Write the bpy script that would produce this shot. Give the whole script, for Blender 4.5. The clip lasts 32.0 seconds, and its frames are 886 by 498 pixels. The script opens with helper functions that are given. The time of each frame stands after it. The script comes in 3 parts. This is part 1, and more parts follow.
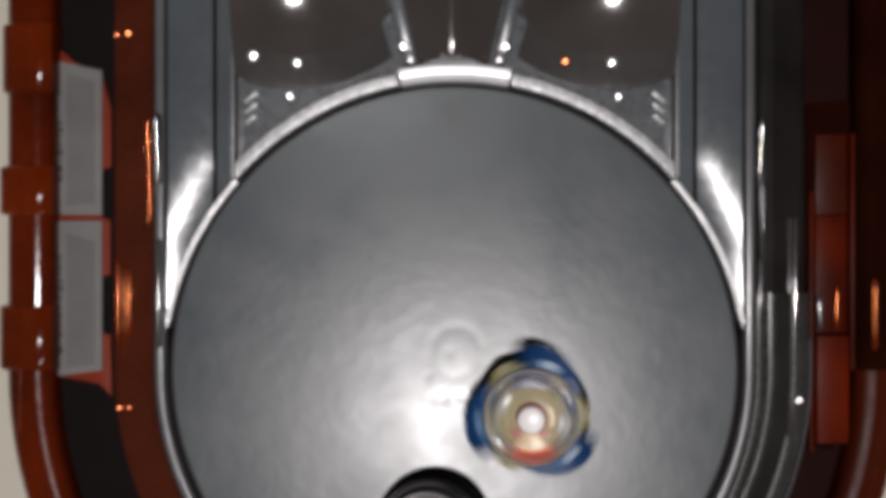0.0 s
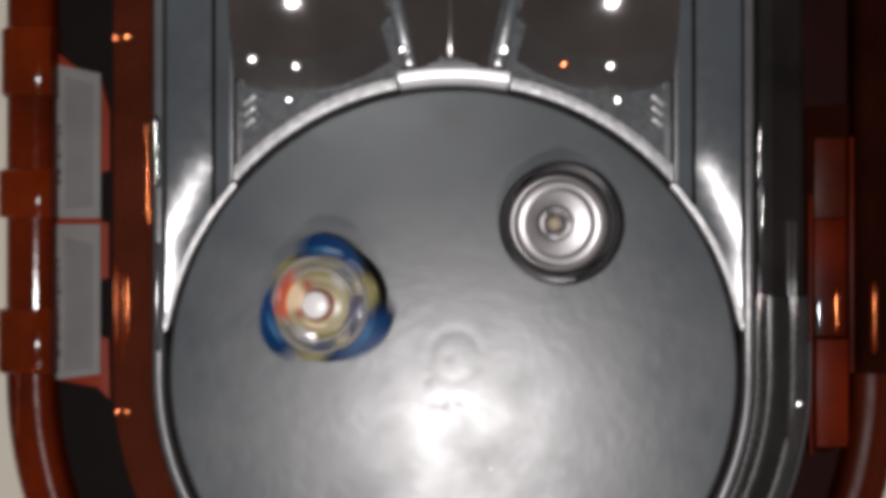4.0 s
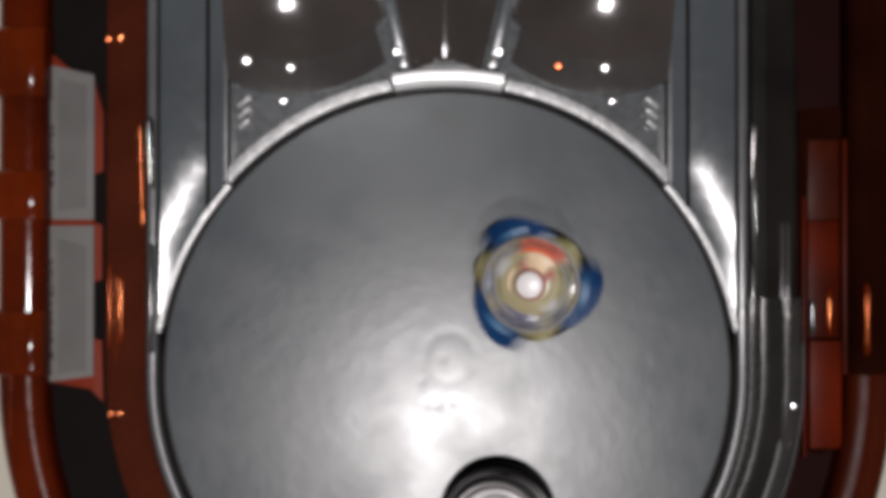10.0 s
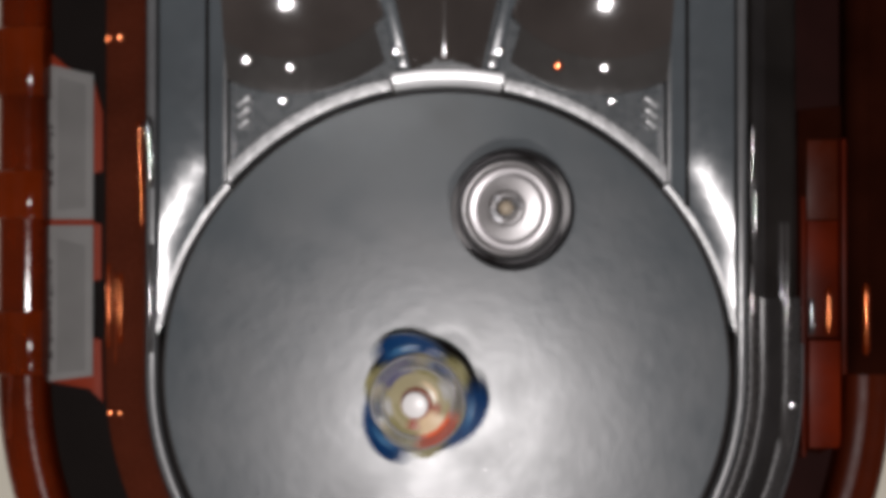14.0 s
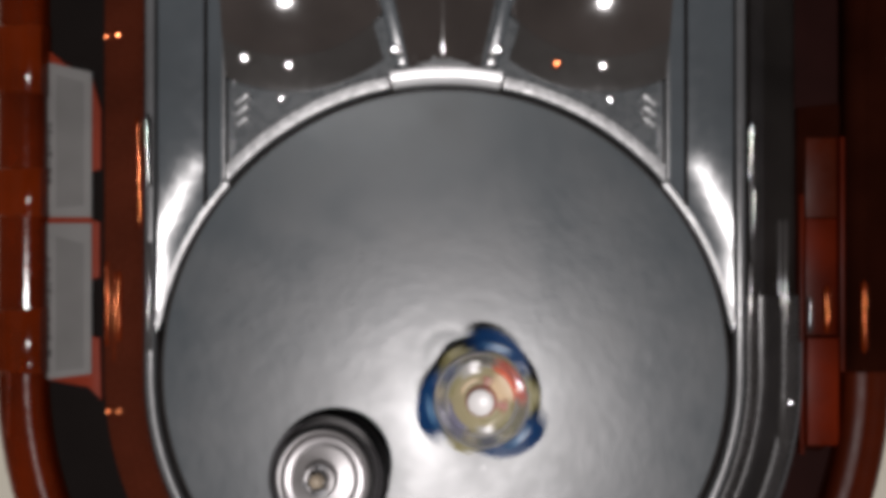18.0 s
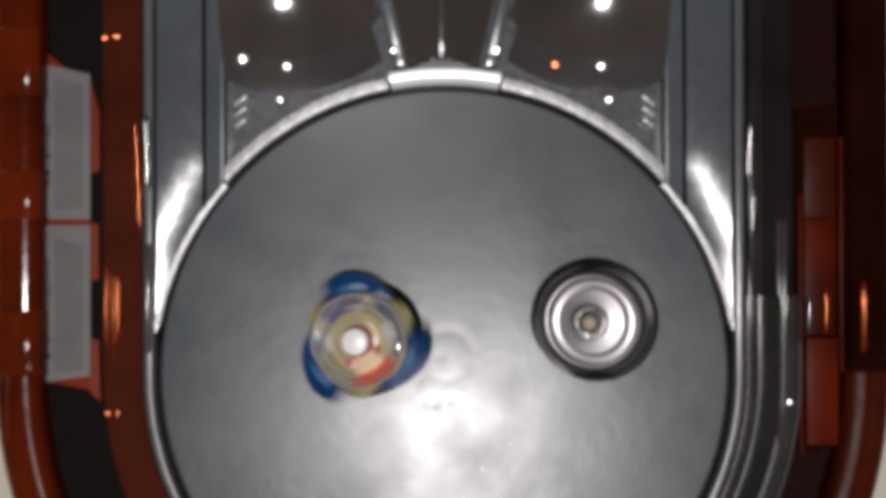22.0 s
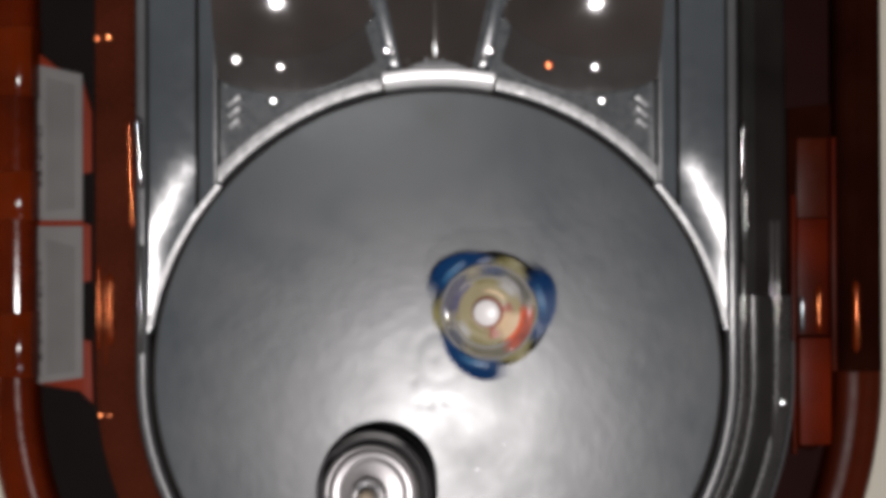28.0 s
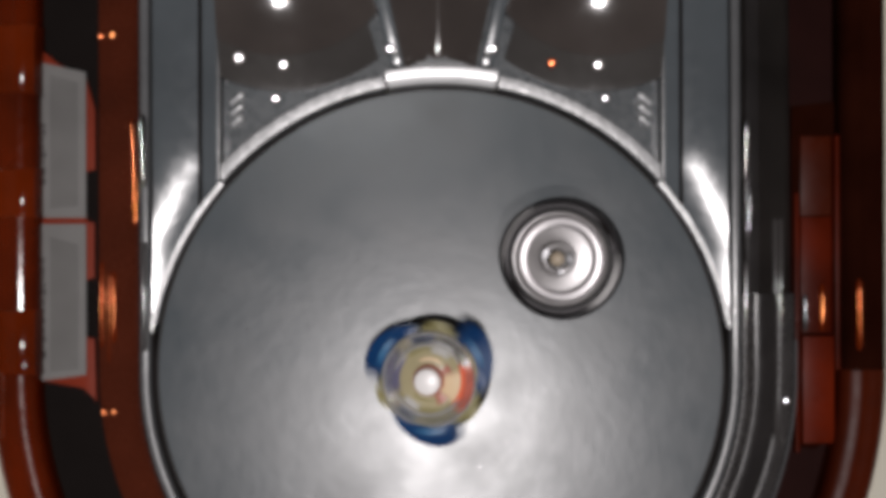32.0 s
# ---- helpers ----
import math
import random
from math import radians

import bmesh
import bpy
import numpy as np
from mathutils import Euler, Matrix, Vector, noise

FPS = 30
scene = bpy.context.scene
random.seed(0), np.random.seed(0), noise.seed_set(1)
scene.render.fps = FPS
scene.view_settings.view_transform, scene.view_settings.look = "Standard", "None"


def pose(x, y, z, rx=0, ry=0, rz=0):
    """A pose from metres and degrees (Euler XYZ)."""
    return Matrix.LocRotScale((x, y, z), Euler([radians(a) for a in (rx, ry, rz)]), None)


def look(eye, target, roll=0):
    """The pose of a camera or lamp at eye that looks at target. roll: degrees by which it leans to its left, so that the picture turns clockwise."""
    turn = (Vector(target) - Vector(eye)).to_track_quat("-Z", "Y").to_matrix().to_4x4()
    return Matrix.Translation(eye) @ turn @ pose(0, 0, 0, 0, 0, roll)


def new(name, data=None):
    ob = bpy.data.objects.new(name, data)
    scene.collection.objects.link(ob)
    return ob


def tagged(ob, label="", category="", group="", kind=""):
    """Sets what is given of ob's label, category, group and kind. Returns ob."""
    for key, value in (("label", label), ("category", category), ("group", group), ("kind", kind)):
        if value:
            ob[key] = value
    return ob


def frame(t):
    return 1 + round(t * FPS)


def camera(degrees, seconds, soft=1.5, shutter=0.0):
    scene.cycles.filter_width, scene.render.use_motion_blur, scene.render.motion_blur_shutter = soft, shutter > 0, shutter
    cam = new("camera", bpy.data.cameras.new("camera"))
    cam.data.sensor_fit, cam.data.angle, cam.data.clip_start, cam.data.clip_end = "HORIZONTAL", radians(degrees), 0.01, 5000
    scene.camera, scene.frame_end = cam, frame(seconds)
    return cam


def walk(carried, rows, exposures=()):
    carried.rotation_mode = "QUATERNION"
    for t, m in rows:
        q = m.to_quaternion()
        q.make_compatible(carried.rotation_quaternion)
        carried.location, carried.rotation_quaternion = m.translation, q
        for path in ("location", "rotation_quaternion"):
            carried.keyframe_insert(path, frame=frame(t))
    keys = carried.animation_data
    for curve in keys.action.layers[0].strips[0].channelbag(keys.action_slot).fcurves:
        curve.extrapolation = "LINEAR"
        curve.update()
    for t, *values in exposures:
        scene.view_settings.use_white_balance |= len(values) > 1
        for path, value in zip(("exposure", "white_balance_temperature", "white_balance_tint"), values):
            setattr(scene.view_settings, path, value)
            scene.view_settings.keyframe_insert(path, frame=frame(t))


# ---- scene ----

# The camera hangs over the arena, held by hand: it hardly moves, and pans a little.
cam = camera(60, 32.0, soft=5.6, shutter=0.5)
EYE = (-0.0046, 0.0473)
SWAY = (
    (0, -0.0, 0.0, -0.0, 0.35),
    (0.5, 0.001, -0.0, 0.003, 0.35001),
    (1, 0.011, -0.001, 0.01, 0.35001),
    (1.5, 0.033, -0.003, 0.018, 0.34999),
    (2, 0.07, -0.006, 0.025, 0.34992),
    (2.5, 0.115, -0.012, 0.035, 0.34981),
    (3, 0.156, -0.026, 0.031, 0.34973),
    (3.5, 0.201, -0.05, -0.017, 0.34972),
    (5.5, 0.318, -0.219, 0.04, 0.34953),
    (6, 0.312, -0.286, 0.04, 0.34959),
    (6.5, 0.306, -0.332, 0.039, 0.34953),
    (7, 0.312, -0.377, 0.038, 0.34945),
    (7.5, 0.324, -0.418, 0.035, 0.34949),
    (8, 0.337, -0.445, 0.043, 0.34956),
    (8.5, 0.347, -0.459, 0.05, 0.34961),
    (9, 0.353, -0.471, 0.04, 0.34965),
    (9.5, 0.363, -0.48, 0.022, 0.34965),
    (10, 0.376, -0.485, 0.012, 0.34963),
    (10.5, 0.387, -0.492, 0.013, 0.34957),
    (11, 0.396, -0.501, 0.017, 0.34951),
    (11.5, 0.396, -0.511, 0.023, 0.34952),
    (12, 0.392, -0.516, 0.031, 0.34953),
    (12.5, 0.381, -0.52, 0.036, 0.34953),
    (13, 0.363, -0.526, 0.031, 0.34958),
    (13.5, 0.353, -0.533, 0.024, 0.34963),
    (14, 0.351, -0.535, 0.018, 0.34965),
    (14.5, 0.347, -0.534, 0.008, 0.34963),
    (16.5, 0.333, -0.557, 0.009, 0.34926),
    (17, 0.267, -0.589, -0.022, 0.3495),
    (17.5, 0.22, -0.612, -0.001, 0.34961),
    (18, 0.194, -0.627, 0.008, 0.34962),
    (18.5, 0.166, -0.638, -0.036, 0.34967),
    (19, 0.138, -0.647, -0.069, 0.34971),
    (19.5, 0.128, -0.653, -0.069, 0.3497),
    (20, 0.134, -0.669, -0.082, 0.34967),
    (20.5, 0.143, -0.688, -0.097, 0.34961),
    (21, 0.158, -0.694, -0.101, 0.3496),
    (21.5, 0.201, -0.695, -0.127, 0.34965),
    (22, 0.267, -0.697, -0.168, 0.34961),
    (22.5, 0.328, -0.701, -0.185, 0.34947),
    (23, 0.36, -0.736, -0.17, 0.34926),
    (23.5, 0.376, -0.811, -0.141, 0.3489),
    (24, 0.381, -0.899, -0.127, 0.34866),
    (24.5, 0.359, -0.989, -0.142, 0.34871),
    (25, 0.326, -1.068, -0.164, 0.34888),
    (25.5, 0.307, -1.126, -0.173, 0.34902),
    (27.5, 0.314, -1.167, -0.248, 0.34904),
    (28, 0.317, -1.15, -0.238, 0.34935),
    (28.5, 0.33, -1.12, -0.22, 0.34944),
    (29, 0.333, -1.087, -0.215, 0.34938),
    (29.5, 0.322, -1.05, -0.215, 0.34934),
    (30, 0.305, -1.02, -0.203, 0.34938),
    (30.5, 0.276, -0.995, -0.195, 0.34944),
    (31, 0.233, -0.967, -0.196, 0.34947),
    (31.5, 0.192, -0.951, -0.194, 0.34946),
    (32, 0.161, -0.946, -0.187, 0.34941),
)
walk(cam, [(t, pose(EYE[0], EYE[1], z, rx, ry, rz)) for t, rx, ry, rz, z in SWAY], exposures=((0, 0.0), (32, 0.0)))

# ---- light ----
world = bpy.data.worlds.new("room_dark")
scene.world = world
world.use_nodes = True
world.node_tree.nodes["Background"].inputs[0].default_value = (0.9, 0.93, 1.0, 1)
world.node_tree.nodes["Background"].inputs[1].default_value = 0.02


def lamp(name, where, target, watts, size, colour):
    data = bpy.data.lights.new(name, "AREA")
    data.shape, data.size, data.energy, data.color = "DISK", size, watts, colour
    ob = new(name, data)
    ob.matrix_world = look(where, target)
    return ob


# the ceiling lamp over the table, and a smaller lamp to one side
lamp("ceiling_lamp", (0.000, -0.102, 2.27), (0.0, 0.0, 0.0), 33, 0.075, (1.0, 0.945, 0.945))
lamp("side_lamp", (0.22, -1.16, 1.75), (0.0, 0.0, 0.0), 4.2, 0.11, (1.0, 0.970, 0.965))


# ---- materials ----
def material(name, base, rough, metal=0.0, spec=0.5, glass=0.0, coat=0.0, vary=0.12, grain=180.0, bump=0.02,
             wear=0.15, second=None, ior=1.49, smudge=False, coat_rough=0.06, tint=None):
    """A plastic, metal or paper: broad tint changes, fine grain in gloss and relief, scratches by stretched noise."""
    m = bpy.data.materials.new(name)
    m.use_nodes = True
    n, link = m.node_tree.nodes, m.node_tree.links
    b = n["Principled BSDF"]
    b.inputs["Metallic"].default_value = metal
    b.inputs["IOR"].default_value = ior
    b.inputs["Specular IOR Level"].default_value = spec
    b.inputs["Transmission Weight"].default_value = glass
    if tint:
        b.inputs["Specular Tint"].default_value = (*tint, 1)
    b.inputs["Coat Weight"].default_value = coat
    b.inputs["Coat Roughness"].default_value = coat_rough
    where = n.new("ShaderNodeTexCoord")
    broad = n.new("ShaderNodeTexNoise")
    broad.inputs["Scale"].default_value, broad.inputs["Detail"].default_value = 32.0, 7.0
    link.new(where.outputs["Object"], broad.inputs["Vector"])
    fine = n.new("ShaderNodeTexNoise")
    fine.inputs["Scale"].default_value, fine.inputs["Detail"].default_value = grain * 10, 3.0
    link.new(where.outputs["Object"], fine.inputs["Vector"])
    mix = n.new("ShaderNodeMix")
    mix.data_type = "RGBA"
    other = second or tuple(max(0.0, c * (1 - 2.2 * vary)) for c in base)
    mix.inputs[6].default_value, mix.inputs[7].default_value = (*base, 1), (*other, 1)
    link.new(broad.outputs["Fac"], mix.inputs[0])
    link.new(mix.outputs[2], b.inputs["Base Color"])
    ramp = n.new("ShaderNodeMapRange")
    ramp.inputs["From Min"].default_value, ramp.inputs["From Max"].default_value = 0.3, 0.7
    ramp.inputs["To Min"].default_value = max(0.02, rough * (1 - wear))
    ramp.inputs["To Max"].default_value = min(1.0, rough * (1 + wear))
    link.new((broad if smudge else fine).outputs["Fac"], ramp.inputs["Value"])
    link.new(ramp.outputs["Result"], b.inputs["Roughness"])
    if bump:
        relief = n.new("ShaderNodeBump")
        relief.inputs["Strength"].default_value, relief.inputs["Distance"].default_value = bump, 0.0004
        link.new(fine.outputs["Fac"], relief.inputs["Height"])
        link.new(relief.outputs["Normal"], b.inputs["Normal"])
    return m


GREY = material("grey_pearl_plastic", (0.045, 0.063, 0.076), 0.335, vary=0.32, bump=0.16, grain=14, spec=0.95, wear=0.15, smudge=True, coat=0.05, coat_rough=0.5)
GLOSS = material("grey_gloss_plastic", (0.105, 0.121, 0.133), 0.19, vary=0.24, bump=0.12, grain=22, spec=0.5)
RIM = material("pale_grey_plastic", (0.16, 0.168, 0.174), 0.30, vary=0.34, bump=0.20, grain=60, spec=0.6)
SMOKE = material("smoked_brown_plastic", (0.078, 0.066, 0.061), 0.085, vary=0.30, bump=0.03, grain=18, spec=0.5)
BLACK = material("black_plastic", (0.013, 0.0105, 0.0098), 0.6, vary=0.2, spec=0.0)
ORANGE = material("orange_clear_plastic", (0.255, 0.027, 0.0025), 0.13, glass=0.40, vary=0.45, bump=0.03, grain=30, spec=0.16)
AMBER = material("smoked_amber_plastic", (0.132, 0.026, 0.011), 0.26, glass=0.30, vary=0.36, bump=0.03, spec=0.08)
DUSK = material("smoked_grey_clear_plastic", (0.036, 0.031, 0.029), 0.20, glass=0.35, vary=0.40, bump=0.03, spec=0.10)
# Orange plastic darkened: the shade on the tray's right side, put into colour.
ORANGE_SHADED = material("deep_shaded_orange_plastic", (0.026, 0.006, 0.003), 0.5, vary=0.42, bump=0.01, spec=0.0)
# Reflections tinted orange: the colour of light through the tray, put into the gloss.
GLINT = material("orange_glint_plastic", (0.16, 0.020, 0.003), 0.08, vary=0.3, spec=0.6, tint=(1.0, 0.28, 0.12))
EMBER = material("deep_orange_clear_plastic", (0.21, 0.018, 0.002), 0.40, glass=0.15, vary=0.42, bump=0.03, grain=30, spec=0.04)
EMBER_DIM = material("dimmed_orange_clear_plastic", (0.14, 0.012, 0.001), 0.40, glass=0.15, vary=0.45, bump=0.03, grain=30, spec=0.03)
LIPGREY = material("pale_lip_plastic", (0.15, 0.154, 0.16), 0.22, vary=0.3, bump=0.04, grain=40, spec=0.6)
# Rim plastic made much paler: its bright reflection is put into the colour.
LIT_RIM = material("lit_rim_plastic", (0.50, 0.51, 0.52), 0.24, vary=0.15, bump=0.01, grain=25, spec=0.9)
MAROON = material("dark_maroon_plastic", (0.020, 0.005, 0.004), 0.5, vary=0.3, spec=0.05)
# Stronger orange than the rim's: the lugs' glow is put into the colour.
FLAME = material("lit_orange_clear_plastic", (0.32, 0.038, 0.004), 0.13, glass=0.40, vary=0.40, bump=0.03, grain=30, spec=0.18)
HAZE = material("hazy_blue_clear_plastic", (0.17, 0.21, 0.28), 0.15, vary=0.42, spec=0.4, glass=0.3)
# A less dark copy of it, for the rim's lower end and upper panel.
EMBER_SHADED = material("shaded_orange_clear_plastic", (0.105, 0.013, 0.002), 0.42, glass=0.25, vary=0.45, bump=0.03, grain=30, spec=0.02)
HAZEGREY = material("hazy_grey_clear_plastic", (0.088, 0.082, 0.082), 0.28, glass=0.3, vary=0.42, bump=0.05, grain=30, spec=0.15)
GUNMETAL = material("gunmetal", (0.08, 0.077, 0.08), 0.40, metal=1.0, vary=0.2, bump=0.03)
SKY = material("light_blue_plastic", (0.05, 0.19, 0.36), 0.28, vary=0.3, spec=0.4, second=(0.010, 0.06, 0.17))
DECK = material("dark_deck_plastic", (0.090, 0.102, 0.110), 0.28, vary=0.28, bump=0.05, grain=24, spec=0.8)
PLATE = material("orange_red_plastic", (0.24, 0.034, 0.015), 0.45, vary=0.25, spec=0.06)
PAPER = material("grey_white_paper", (0.22, 0.216, 0.210), 0.75, vary=0.20, bump=0.2, spec=0.2)
PRINT = material("pale_grey_print", (0.185, 0.181, 0.176), 0.75, vary=0.24, spec=0.2)
INK = material("dark_ink", (0.06, 0.055, 0.055), 0.7, vary=0.2, spec=0.2)
CREAM = material("cream_table_top", (0.58, 0.55, 0.46), 0.55, vary=0.06, bump=0.1)
WALLP = material("dark_unseen_wall", (0.13, 0.115, 0.10), 0.8, vary=0.05, bump=0.1)
BLUE = material("blue_plastic", (0.008, 0.060, 0.19), 0.30, vary=0.15, spec=0.35, second=(0.002, 0.018, 0.07))
OLIVE = material("olive_yellow_plastic", (0.34, 0.30, 0.11), 0.36, vary=0.14, spec=0.25, second=(0.12, 0.11, 0.05))
RED = material("orange_red_gloss", (0.80, 0.15, 0.035), 0.35, vary=0.2, second=(0.66, 0.07, 0.025), spec=0.15)
WINE = material("dark_red_plastic", (0.46, 0.12, 0.08), 0.3, vary=0.15)
GOLD = material("peach_gloss_plastic", (0.95, 0.72, 0.46), 0.3, vary=0.15, spec=0.4)
LAVENDER = material("lavender_plastic", (0.15, 0.14, 0.24), 0.25, vary=0.3, second=(0.05, 0.05, 0.11))
CLEAR = material("clear_ring_plastic", (0.95, 0.96, 0.98), 0.07, glass=0.93, vary=0.03, bump=0.0)
WHITE = material("white_gloss_plastic", (0.95, 0.93, 0.92), 0.38, vary=0.02, spec=1.0)
STEEL = material("turned_steel", (0.74, 0.72, 0.725), 0.50, metal=1.0, vary=0.22, bump=0.08, grain=60)
DARKSTEEL = material("dark_steel", (0.30, 0.30, 0.31), 0.40, metal=1.0, vary=0.10, bump=0.03)
POLISHED = material("polished_steel", (0.60, 0.58, 0.59), 0.40, metal=1.0, vary=0.2, bump=0.06, grain=60)
PALEGOLD = material("pale_gold_plastic", (0.56, 0.50, 0.32), 0.28, vary=0.3, spec=0.35, second=(0.28, 0.24, 0.13))
BRASS = material("tan_bolt", (0.52, 0.43, 0.32), 0.40, vary=0.15)
BEAD = material("glossy_smoked_plastic", (0.060, 0.056, 0.055), 0.07, vary=0.2, bump=0.0, spec=0.6)
UMBEROLIVE = material("dark_olive_plastic", (0.12, 0.105, 0.045), 0.36, vary=0.2, spec=0.25)
MILK = material("hazy_white_clear_plastic", (0.78, 0.77, 0.74), 0.14, glass=0.15, vary=0.25, spec=0.8)
# Near black, for a base that also stands for the top's shadow.
SHADOW_BASE = material("black_shadow_base", (0.010, 0.0095, 0.010), 0.40, vary=0.3, spec=0.2)
DIMHAZE = material("dim_grey_clear_plastic", (0.055, 0.050, 0.050), 0.20, glass=0.3, vary=0.42, bump=0.05, grain=30, spec=0.12)
PEWTER = material("dull_grey_metal", (0.20, 0.195, 0.195), 0.38, metal=1.0, vary=0.3, bump=0.03)
FLANGE = material("smoked_grey_plastic", (0.074, 0.069, 0.066), 0.13, vary=0.3, bump=0.03, grain=18, spec=0.5)


# ---- mesh tools; all sizes in millimetres ----
def part(name, bm, mat, parent=None, label="", smooth=True, at=None):
    bmesh.ops.recalc_face_normals(bm, faces=bm.faces)
    me = bpy.data.meshes.new(name)
    bm.transform(Matrix.Scale(0.001, 4))
    bm.to_mesh(me)
    bm.free()
    me.materials.append(mat)
    if smooth:
        me.shade_smooth()
        me.set_sharp_from_angle(angle=radians(38))
    ob = new(name, me)
    ob.parent = parent
    if at is not None:
        ob.matrix_basis = at
    return tagged(ob, label)


def grid_faces(bm, rows, closed=False):
    n = len(rows[0])
    for a, b in zip(rows, rows[1:]):
        for i in range(n if closed else n - 1):
            j = (i + 1) % n
            quad = [a[i], a[j], b[j], b[i]]
            if len(set(quad)) > 2:
                bm.faces.new(list(dict.fromkeys(quad)))


def lathe(profile, steps=72, bm=None, start=0.0, stop=360.0, close=False):
    """A profile of (radius, height) turned about z. Part turns are capped."""
    bm = bm or bmesh.new()
    full = stop - start >= 360
    count = steps if full else steps + 1
    pts = list(profile) + ([profile[0]] if close else [])
    rows = []
    for k, (r, z) in enumerate(pts):
        if close and k == len(pts) - 1:
            rows.append(rows[0])
        elif r < 1e-6:
            v = bm.verts.new((0, 0, z))
            rows.append([v] * count)
        else:
            rows.append([bm.verts.new((r * math.cos(a), r * math.sin(a), z)) for a in
                         (radians(start + (stop - start) * i / steps) for i in range(count))])
    grid_faces(bm, rows, closed=full)
    if close and not full:
        bm.faces.new([r[0] for r in rows[:-1]])
        bm.faces.new([r[-1] for r in rows[:-1]])
    return bm


TOP_Y, CORNER = 190.0, 60.0


def outline(r):
    """The arena's plan at the distance r from its axis: a half circle below, straight sides, round corners above."""
    pts = [(r * math.cos(radians(a)), r * math.sin(radians(a))) for a in np.linspace(180, 360, 61)]
    q = r - CORNER
    pts += [(r, y) for y in np.linspace(0, TOP_Y, 17)[1:-1]]
    pts += [(CORNER + q * math.cos(radians(a)), TOP_Y + q * math.sin(radians(a))) for a in np.linspace(0, 90, 13)]
    pts += [(-CORNER + q * math.cos(radians(a)), TOP_Y + q * math.sin(radians(a))) for a in np.linspace(90, 180, 13)]
    pts += [(-r, y) for y in np.linspace(TOP_Y, 0, 17)[1:-1]]
    return pts


def sweep(profile, close=True, side=0):
    """The profile carried round the plan; side -1 or 1: that half alone."""
    bm = bmesh.new()
    rows = [[bm.verts.new((x, y, z)) for x, y in outline(r)] for r, z in profile]
    if close:
        rows.append(rows[0])
    grid_faces(bm, rows, closed=True)
    if side:
        bmesh.ops.bisect_plane(bm, geom=list(bm.verts) + list(bm.edges) + list(bm.faces), plane_co=(0, 0, 0), plane_no=(-side, 0, 0), clear_outer=True)
        bmesh.ops.holes_fill(bm, edges=[e for e in bm.edges if e.is_boundary])
    return bm


def lower_half(bm, y):
    """What lies below y of a swept piece, with its cut closed."""
    bmesh.ops.bisect_plane(bm, geom=list(bm.verts) + list(bm.edges) + list(bm.faces), plane_co=(0, y, 0), plane_no=(0, 1, 0), clear_outer=True)
    bmesh.ops.holes_fill(bm, edges=[e for e in bm.edges if e.is_boundary])
    return bm


def slab(points, z0, z1, bevel=0.0, bm=None):
    """An upright prism over a plan polygon, with a bevelled upper edge."""
    bm = bm or bmesh.new()
    low = [bm.verts.new((x, y, z0)) for x, y in points]
    high = [bm.verts.new((x, y, z1)) for x, y in points]
    n = len(points)
    for i in range(n):
        j = (i + 1) % n
        bm.faces.new((low[i], low[j], high[j], high[i]))
    bm.faces.new(low)
    top = bm.faces.new(high)
    if bevel:
        bmesh.ops.bevel(bm, geom=list(top.edges), offset=bevel, segments=2, affect="EDGES", profile=0.5)
    return bm


def box(x0, x1, y0, y1, z0, z1, bevel=0.0):
    return slab([(x0, y0), (x1, y0), (x1, y1), (x0, y1)], z0, z1, bevel)


def field(us, vs, place, skirt=None):
    """A sheet of points place(u, v); with skirt, its border drops to that height."""
    bm = bmesh.new()
    rows = [[bm.verts.new(place(u, v)) for v in vs] for u in us]
    grid_faces(bm, rows)
    if skirt is not None:
        ring = [r[0] for r in rows] + rows[-1][1:] + [r[-1] for r in reversed(rows[:-1])] + list(reversed(rows[0][1:-1]))
        low = [bm.verts.new((v.co.x, v.co.y, skirt)) for v in ring]
        for i in range(len(ring)):
            j = (i + 1) % len(ring)
            bm.faces.new((ring[i], ring[j], low[j], low[i]))
    return bm


def mirrored(bm):
    other = bm.copy()
    other.transform(Matrix.Diagonal((-1, 1, 1, 1)))
    return other


def both(name, bm, mat, parent, label="", smooth=True):
    """The same part on either side of the arena."""
    twin = mirrored(bm)
    return part(name, bm, mat, parent, label, smooth), part(name, twin, mat, parent, label, smooth)


# ---- the room ----
def build_room():
    table = part("table_top", box(-1500, 1500, -1500, 1500, -40, 0, 3), CREAM)
    tagged(table, "cream matt table top under the arena", "table top", kind="structure")
    # Unseen walls and ceiling, added in a dark tone to keep bounced light low.
    for name, b in (("wall_west", (-1600, -1500, -1600, 1600, -40, 2400)), ("wall_east", (1500, 1600, -1600, 1600, -40, 2400)),
                    ("wall_south", (-1500, 1500, -1600, -1500, -40, 2400)), ("wall_north", (-1500, 1500, 1500, 1600, -40, 2400))):
        tagged(part(name, box(*b), WALLP, smooth=False), "unseen dark wall, added to hold down bounced light", "wall", kind="structure")
    tagged(part("ceiling", box(-1600, 1600, -1600, 1600, 2404, 2500), WALLP, smooth=False), "unseen dark ceiling, added to hold down bounced light", "ceiling",
           kind="structure")


# ---- the arena ----
BOWL_R, BOWL_Z, CURVE = 112.0, 26.3, 290.0


def bowl_height(r):
    return BOWL_Z + CURVE - math.sqrt(CURVE * CURVE - r * r)


def bell(x, y, cx, cy, size):
    return math.exp(-((x - cx) ** 2 + (y - cy) ** 2) / (2 * size * size))


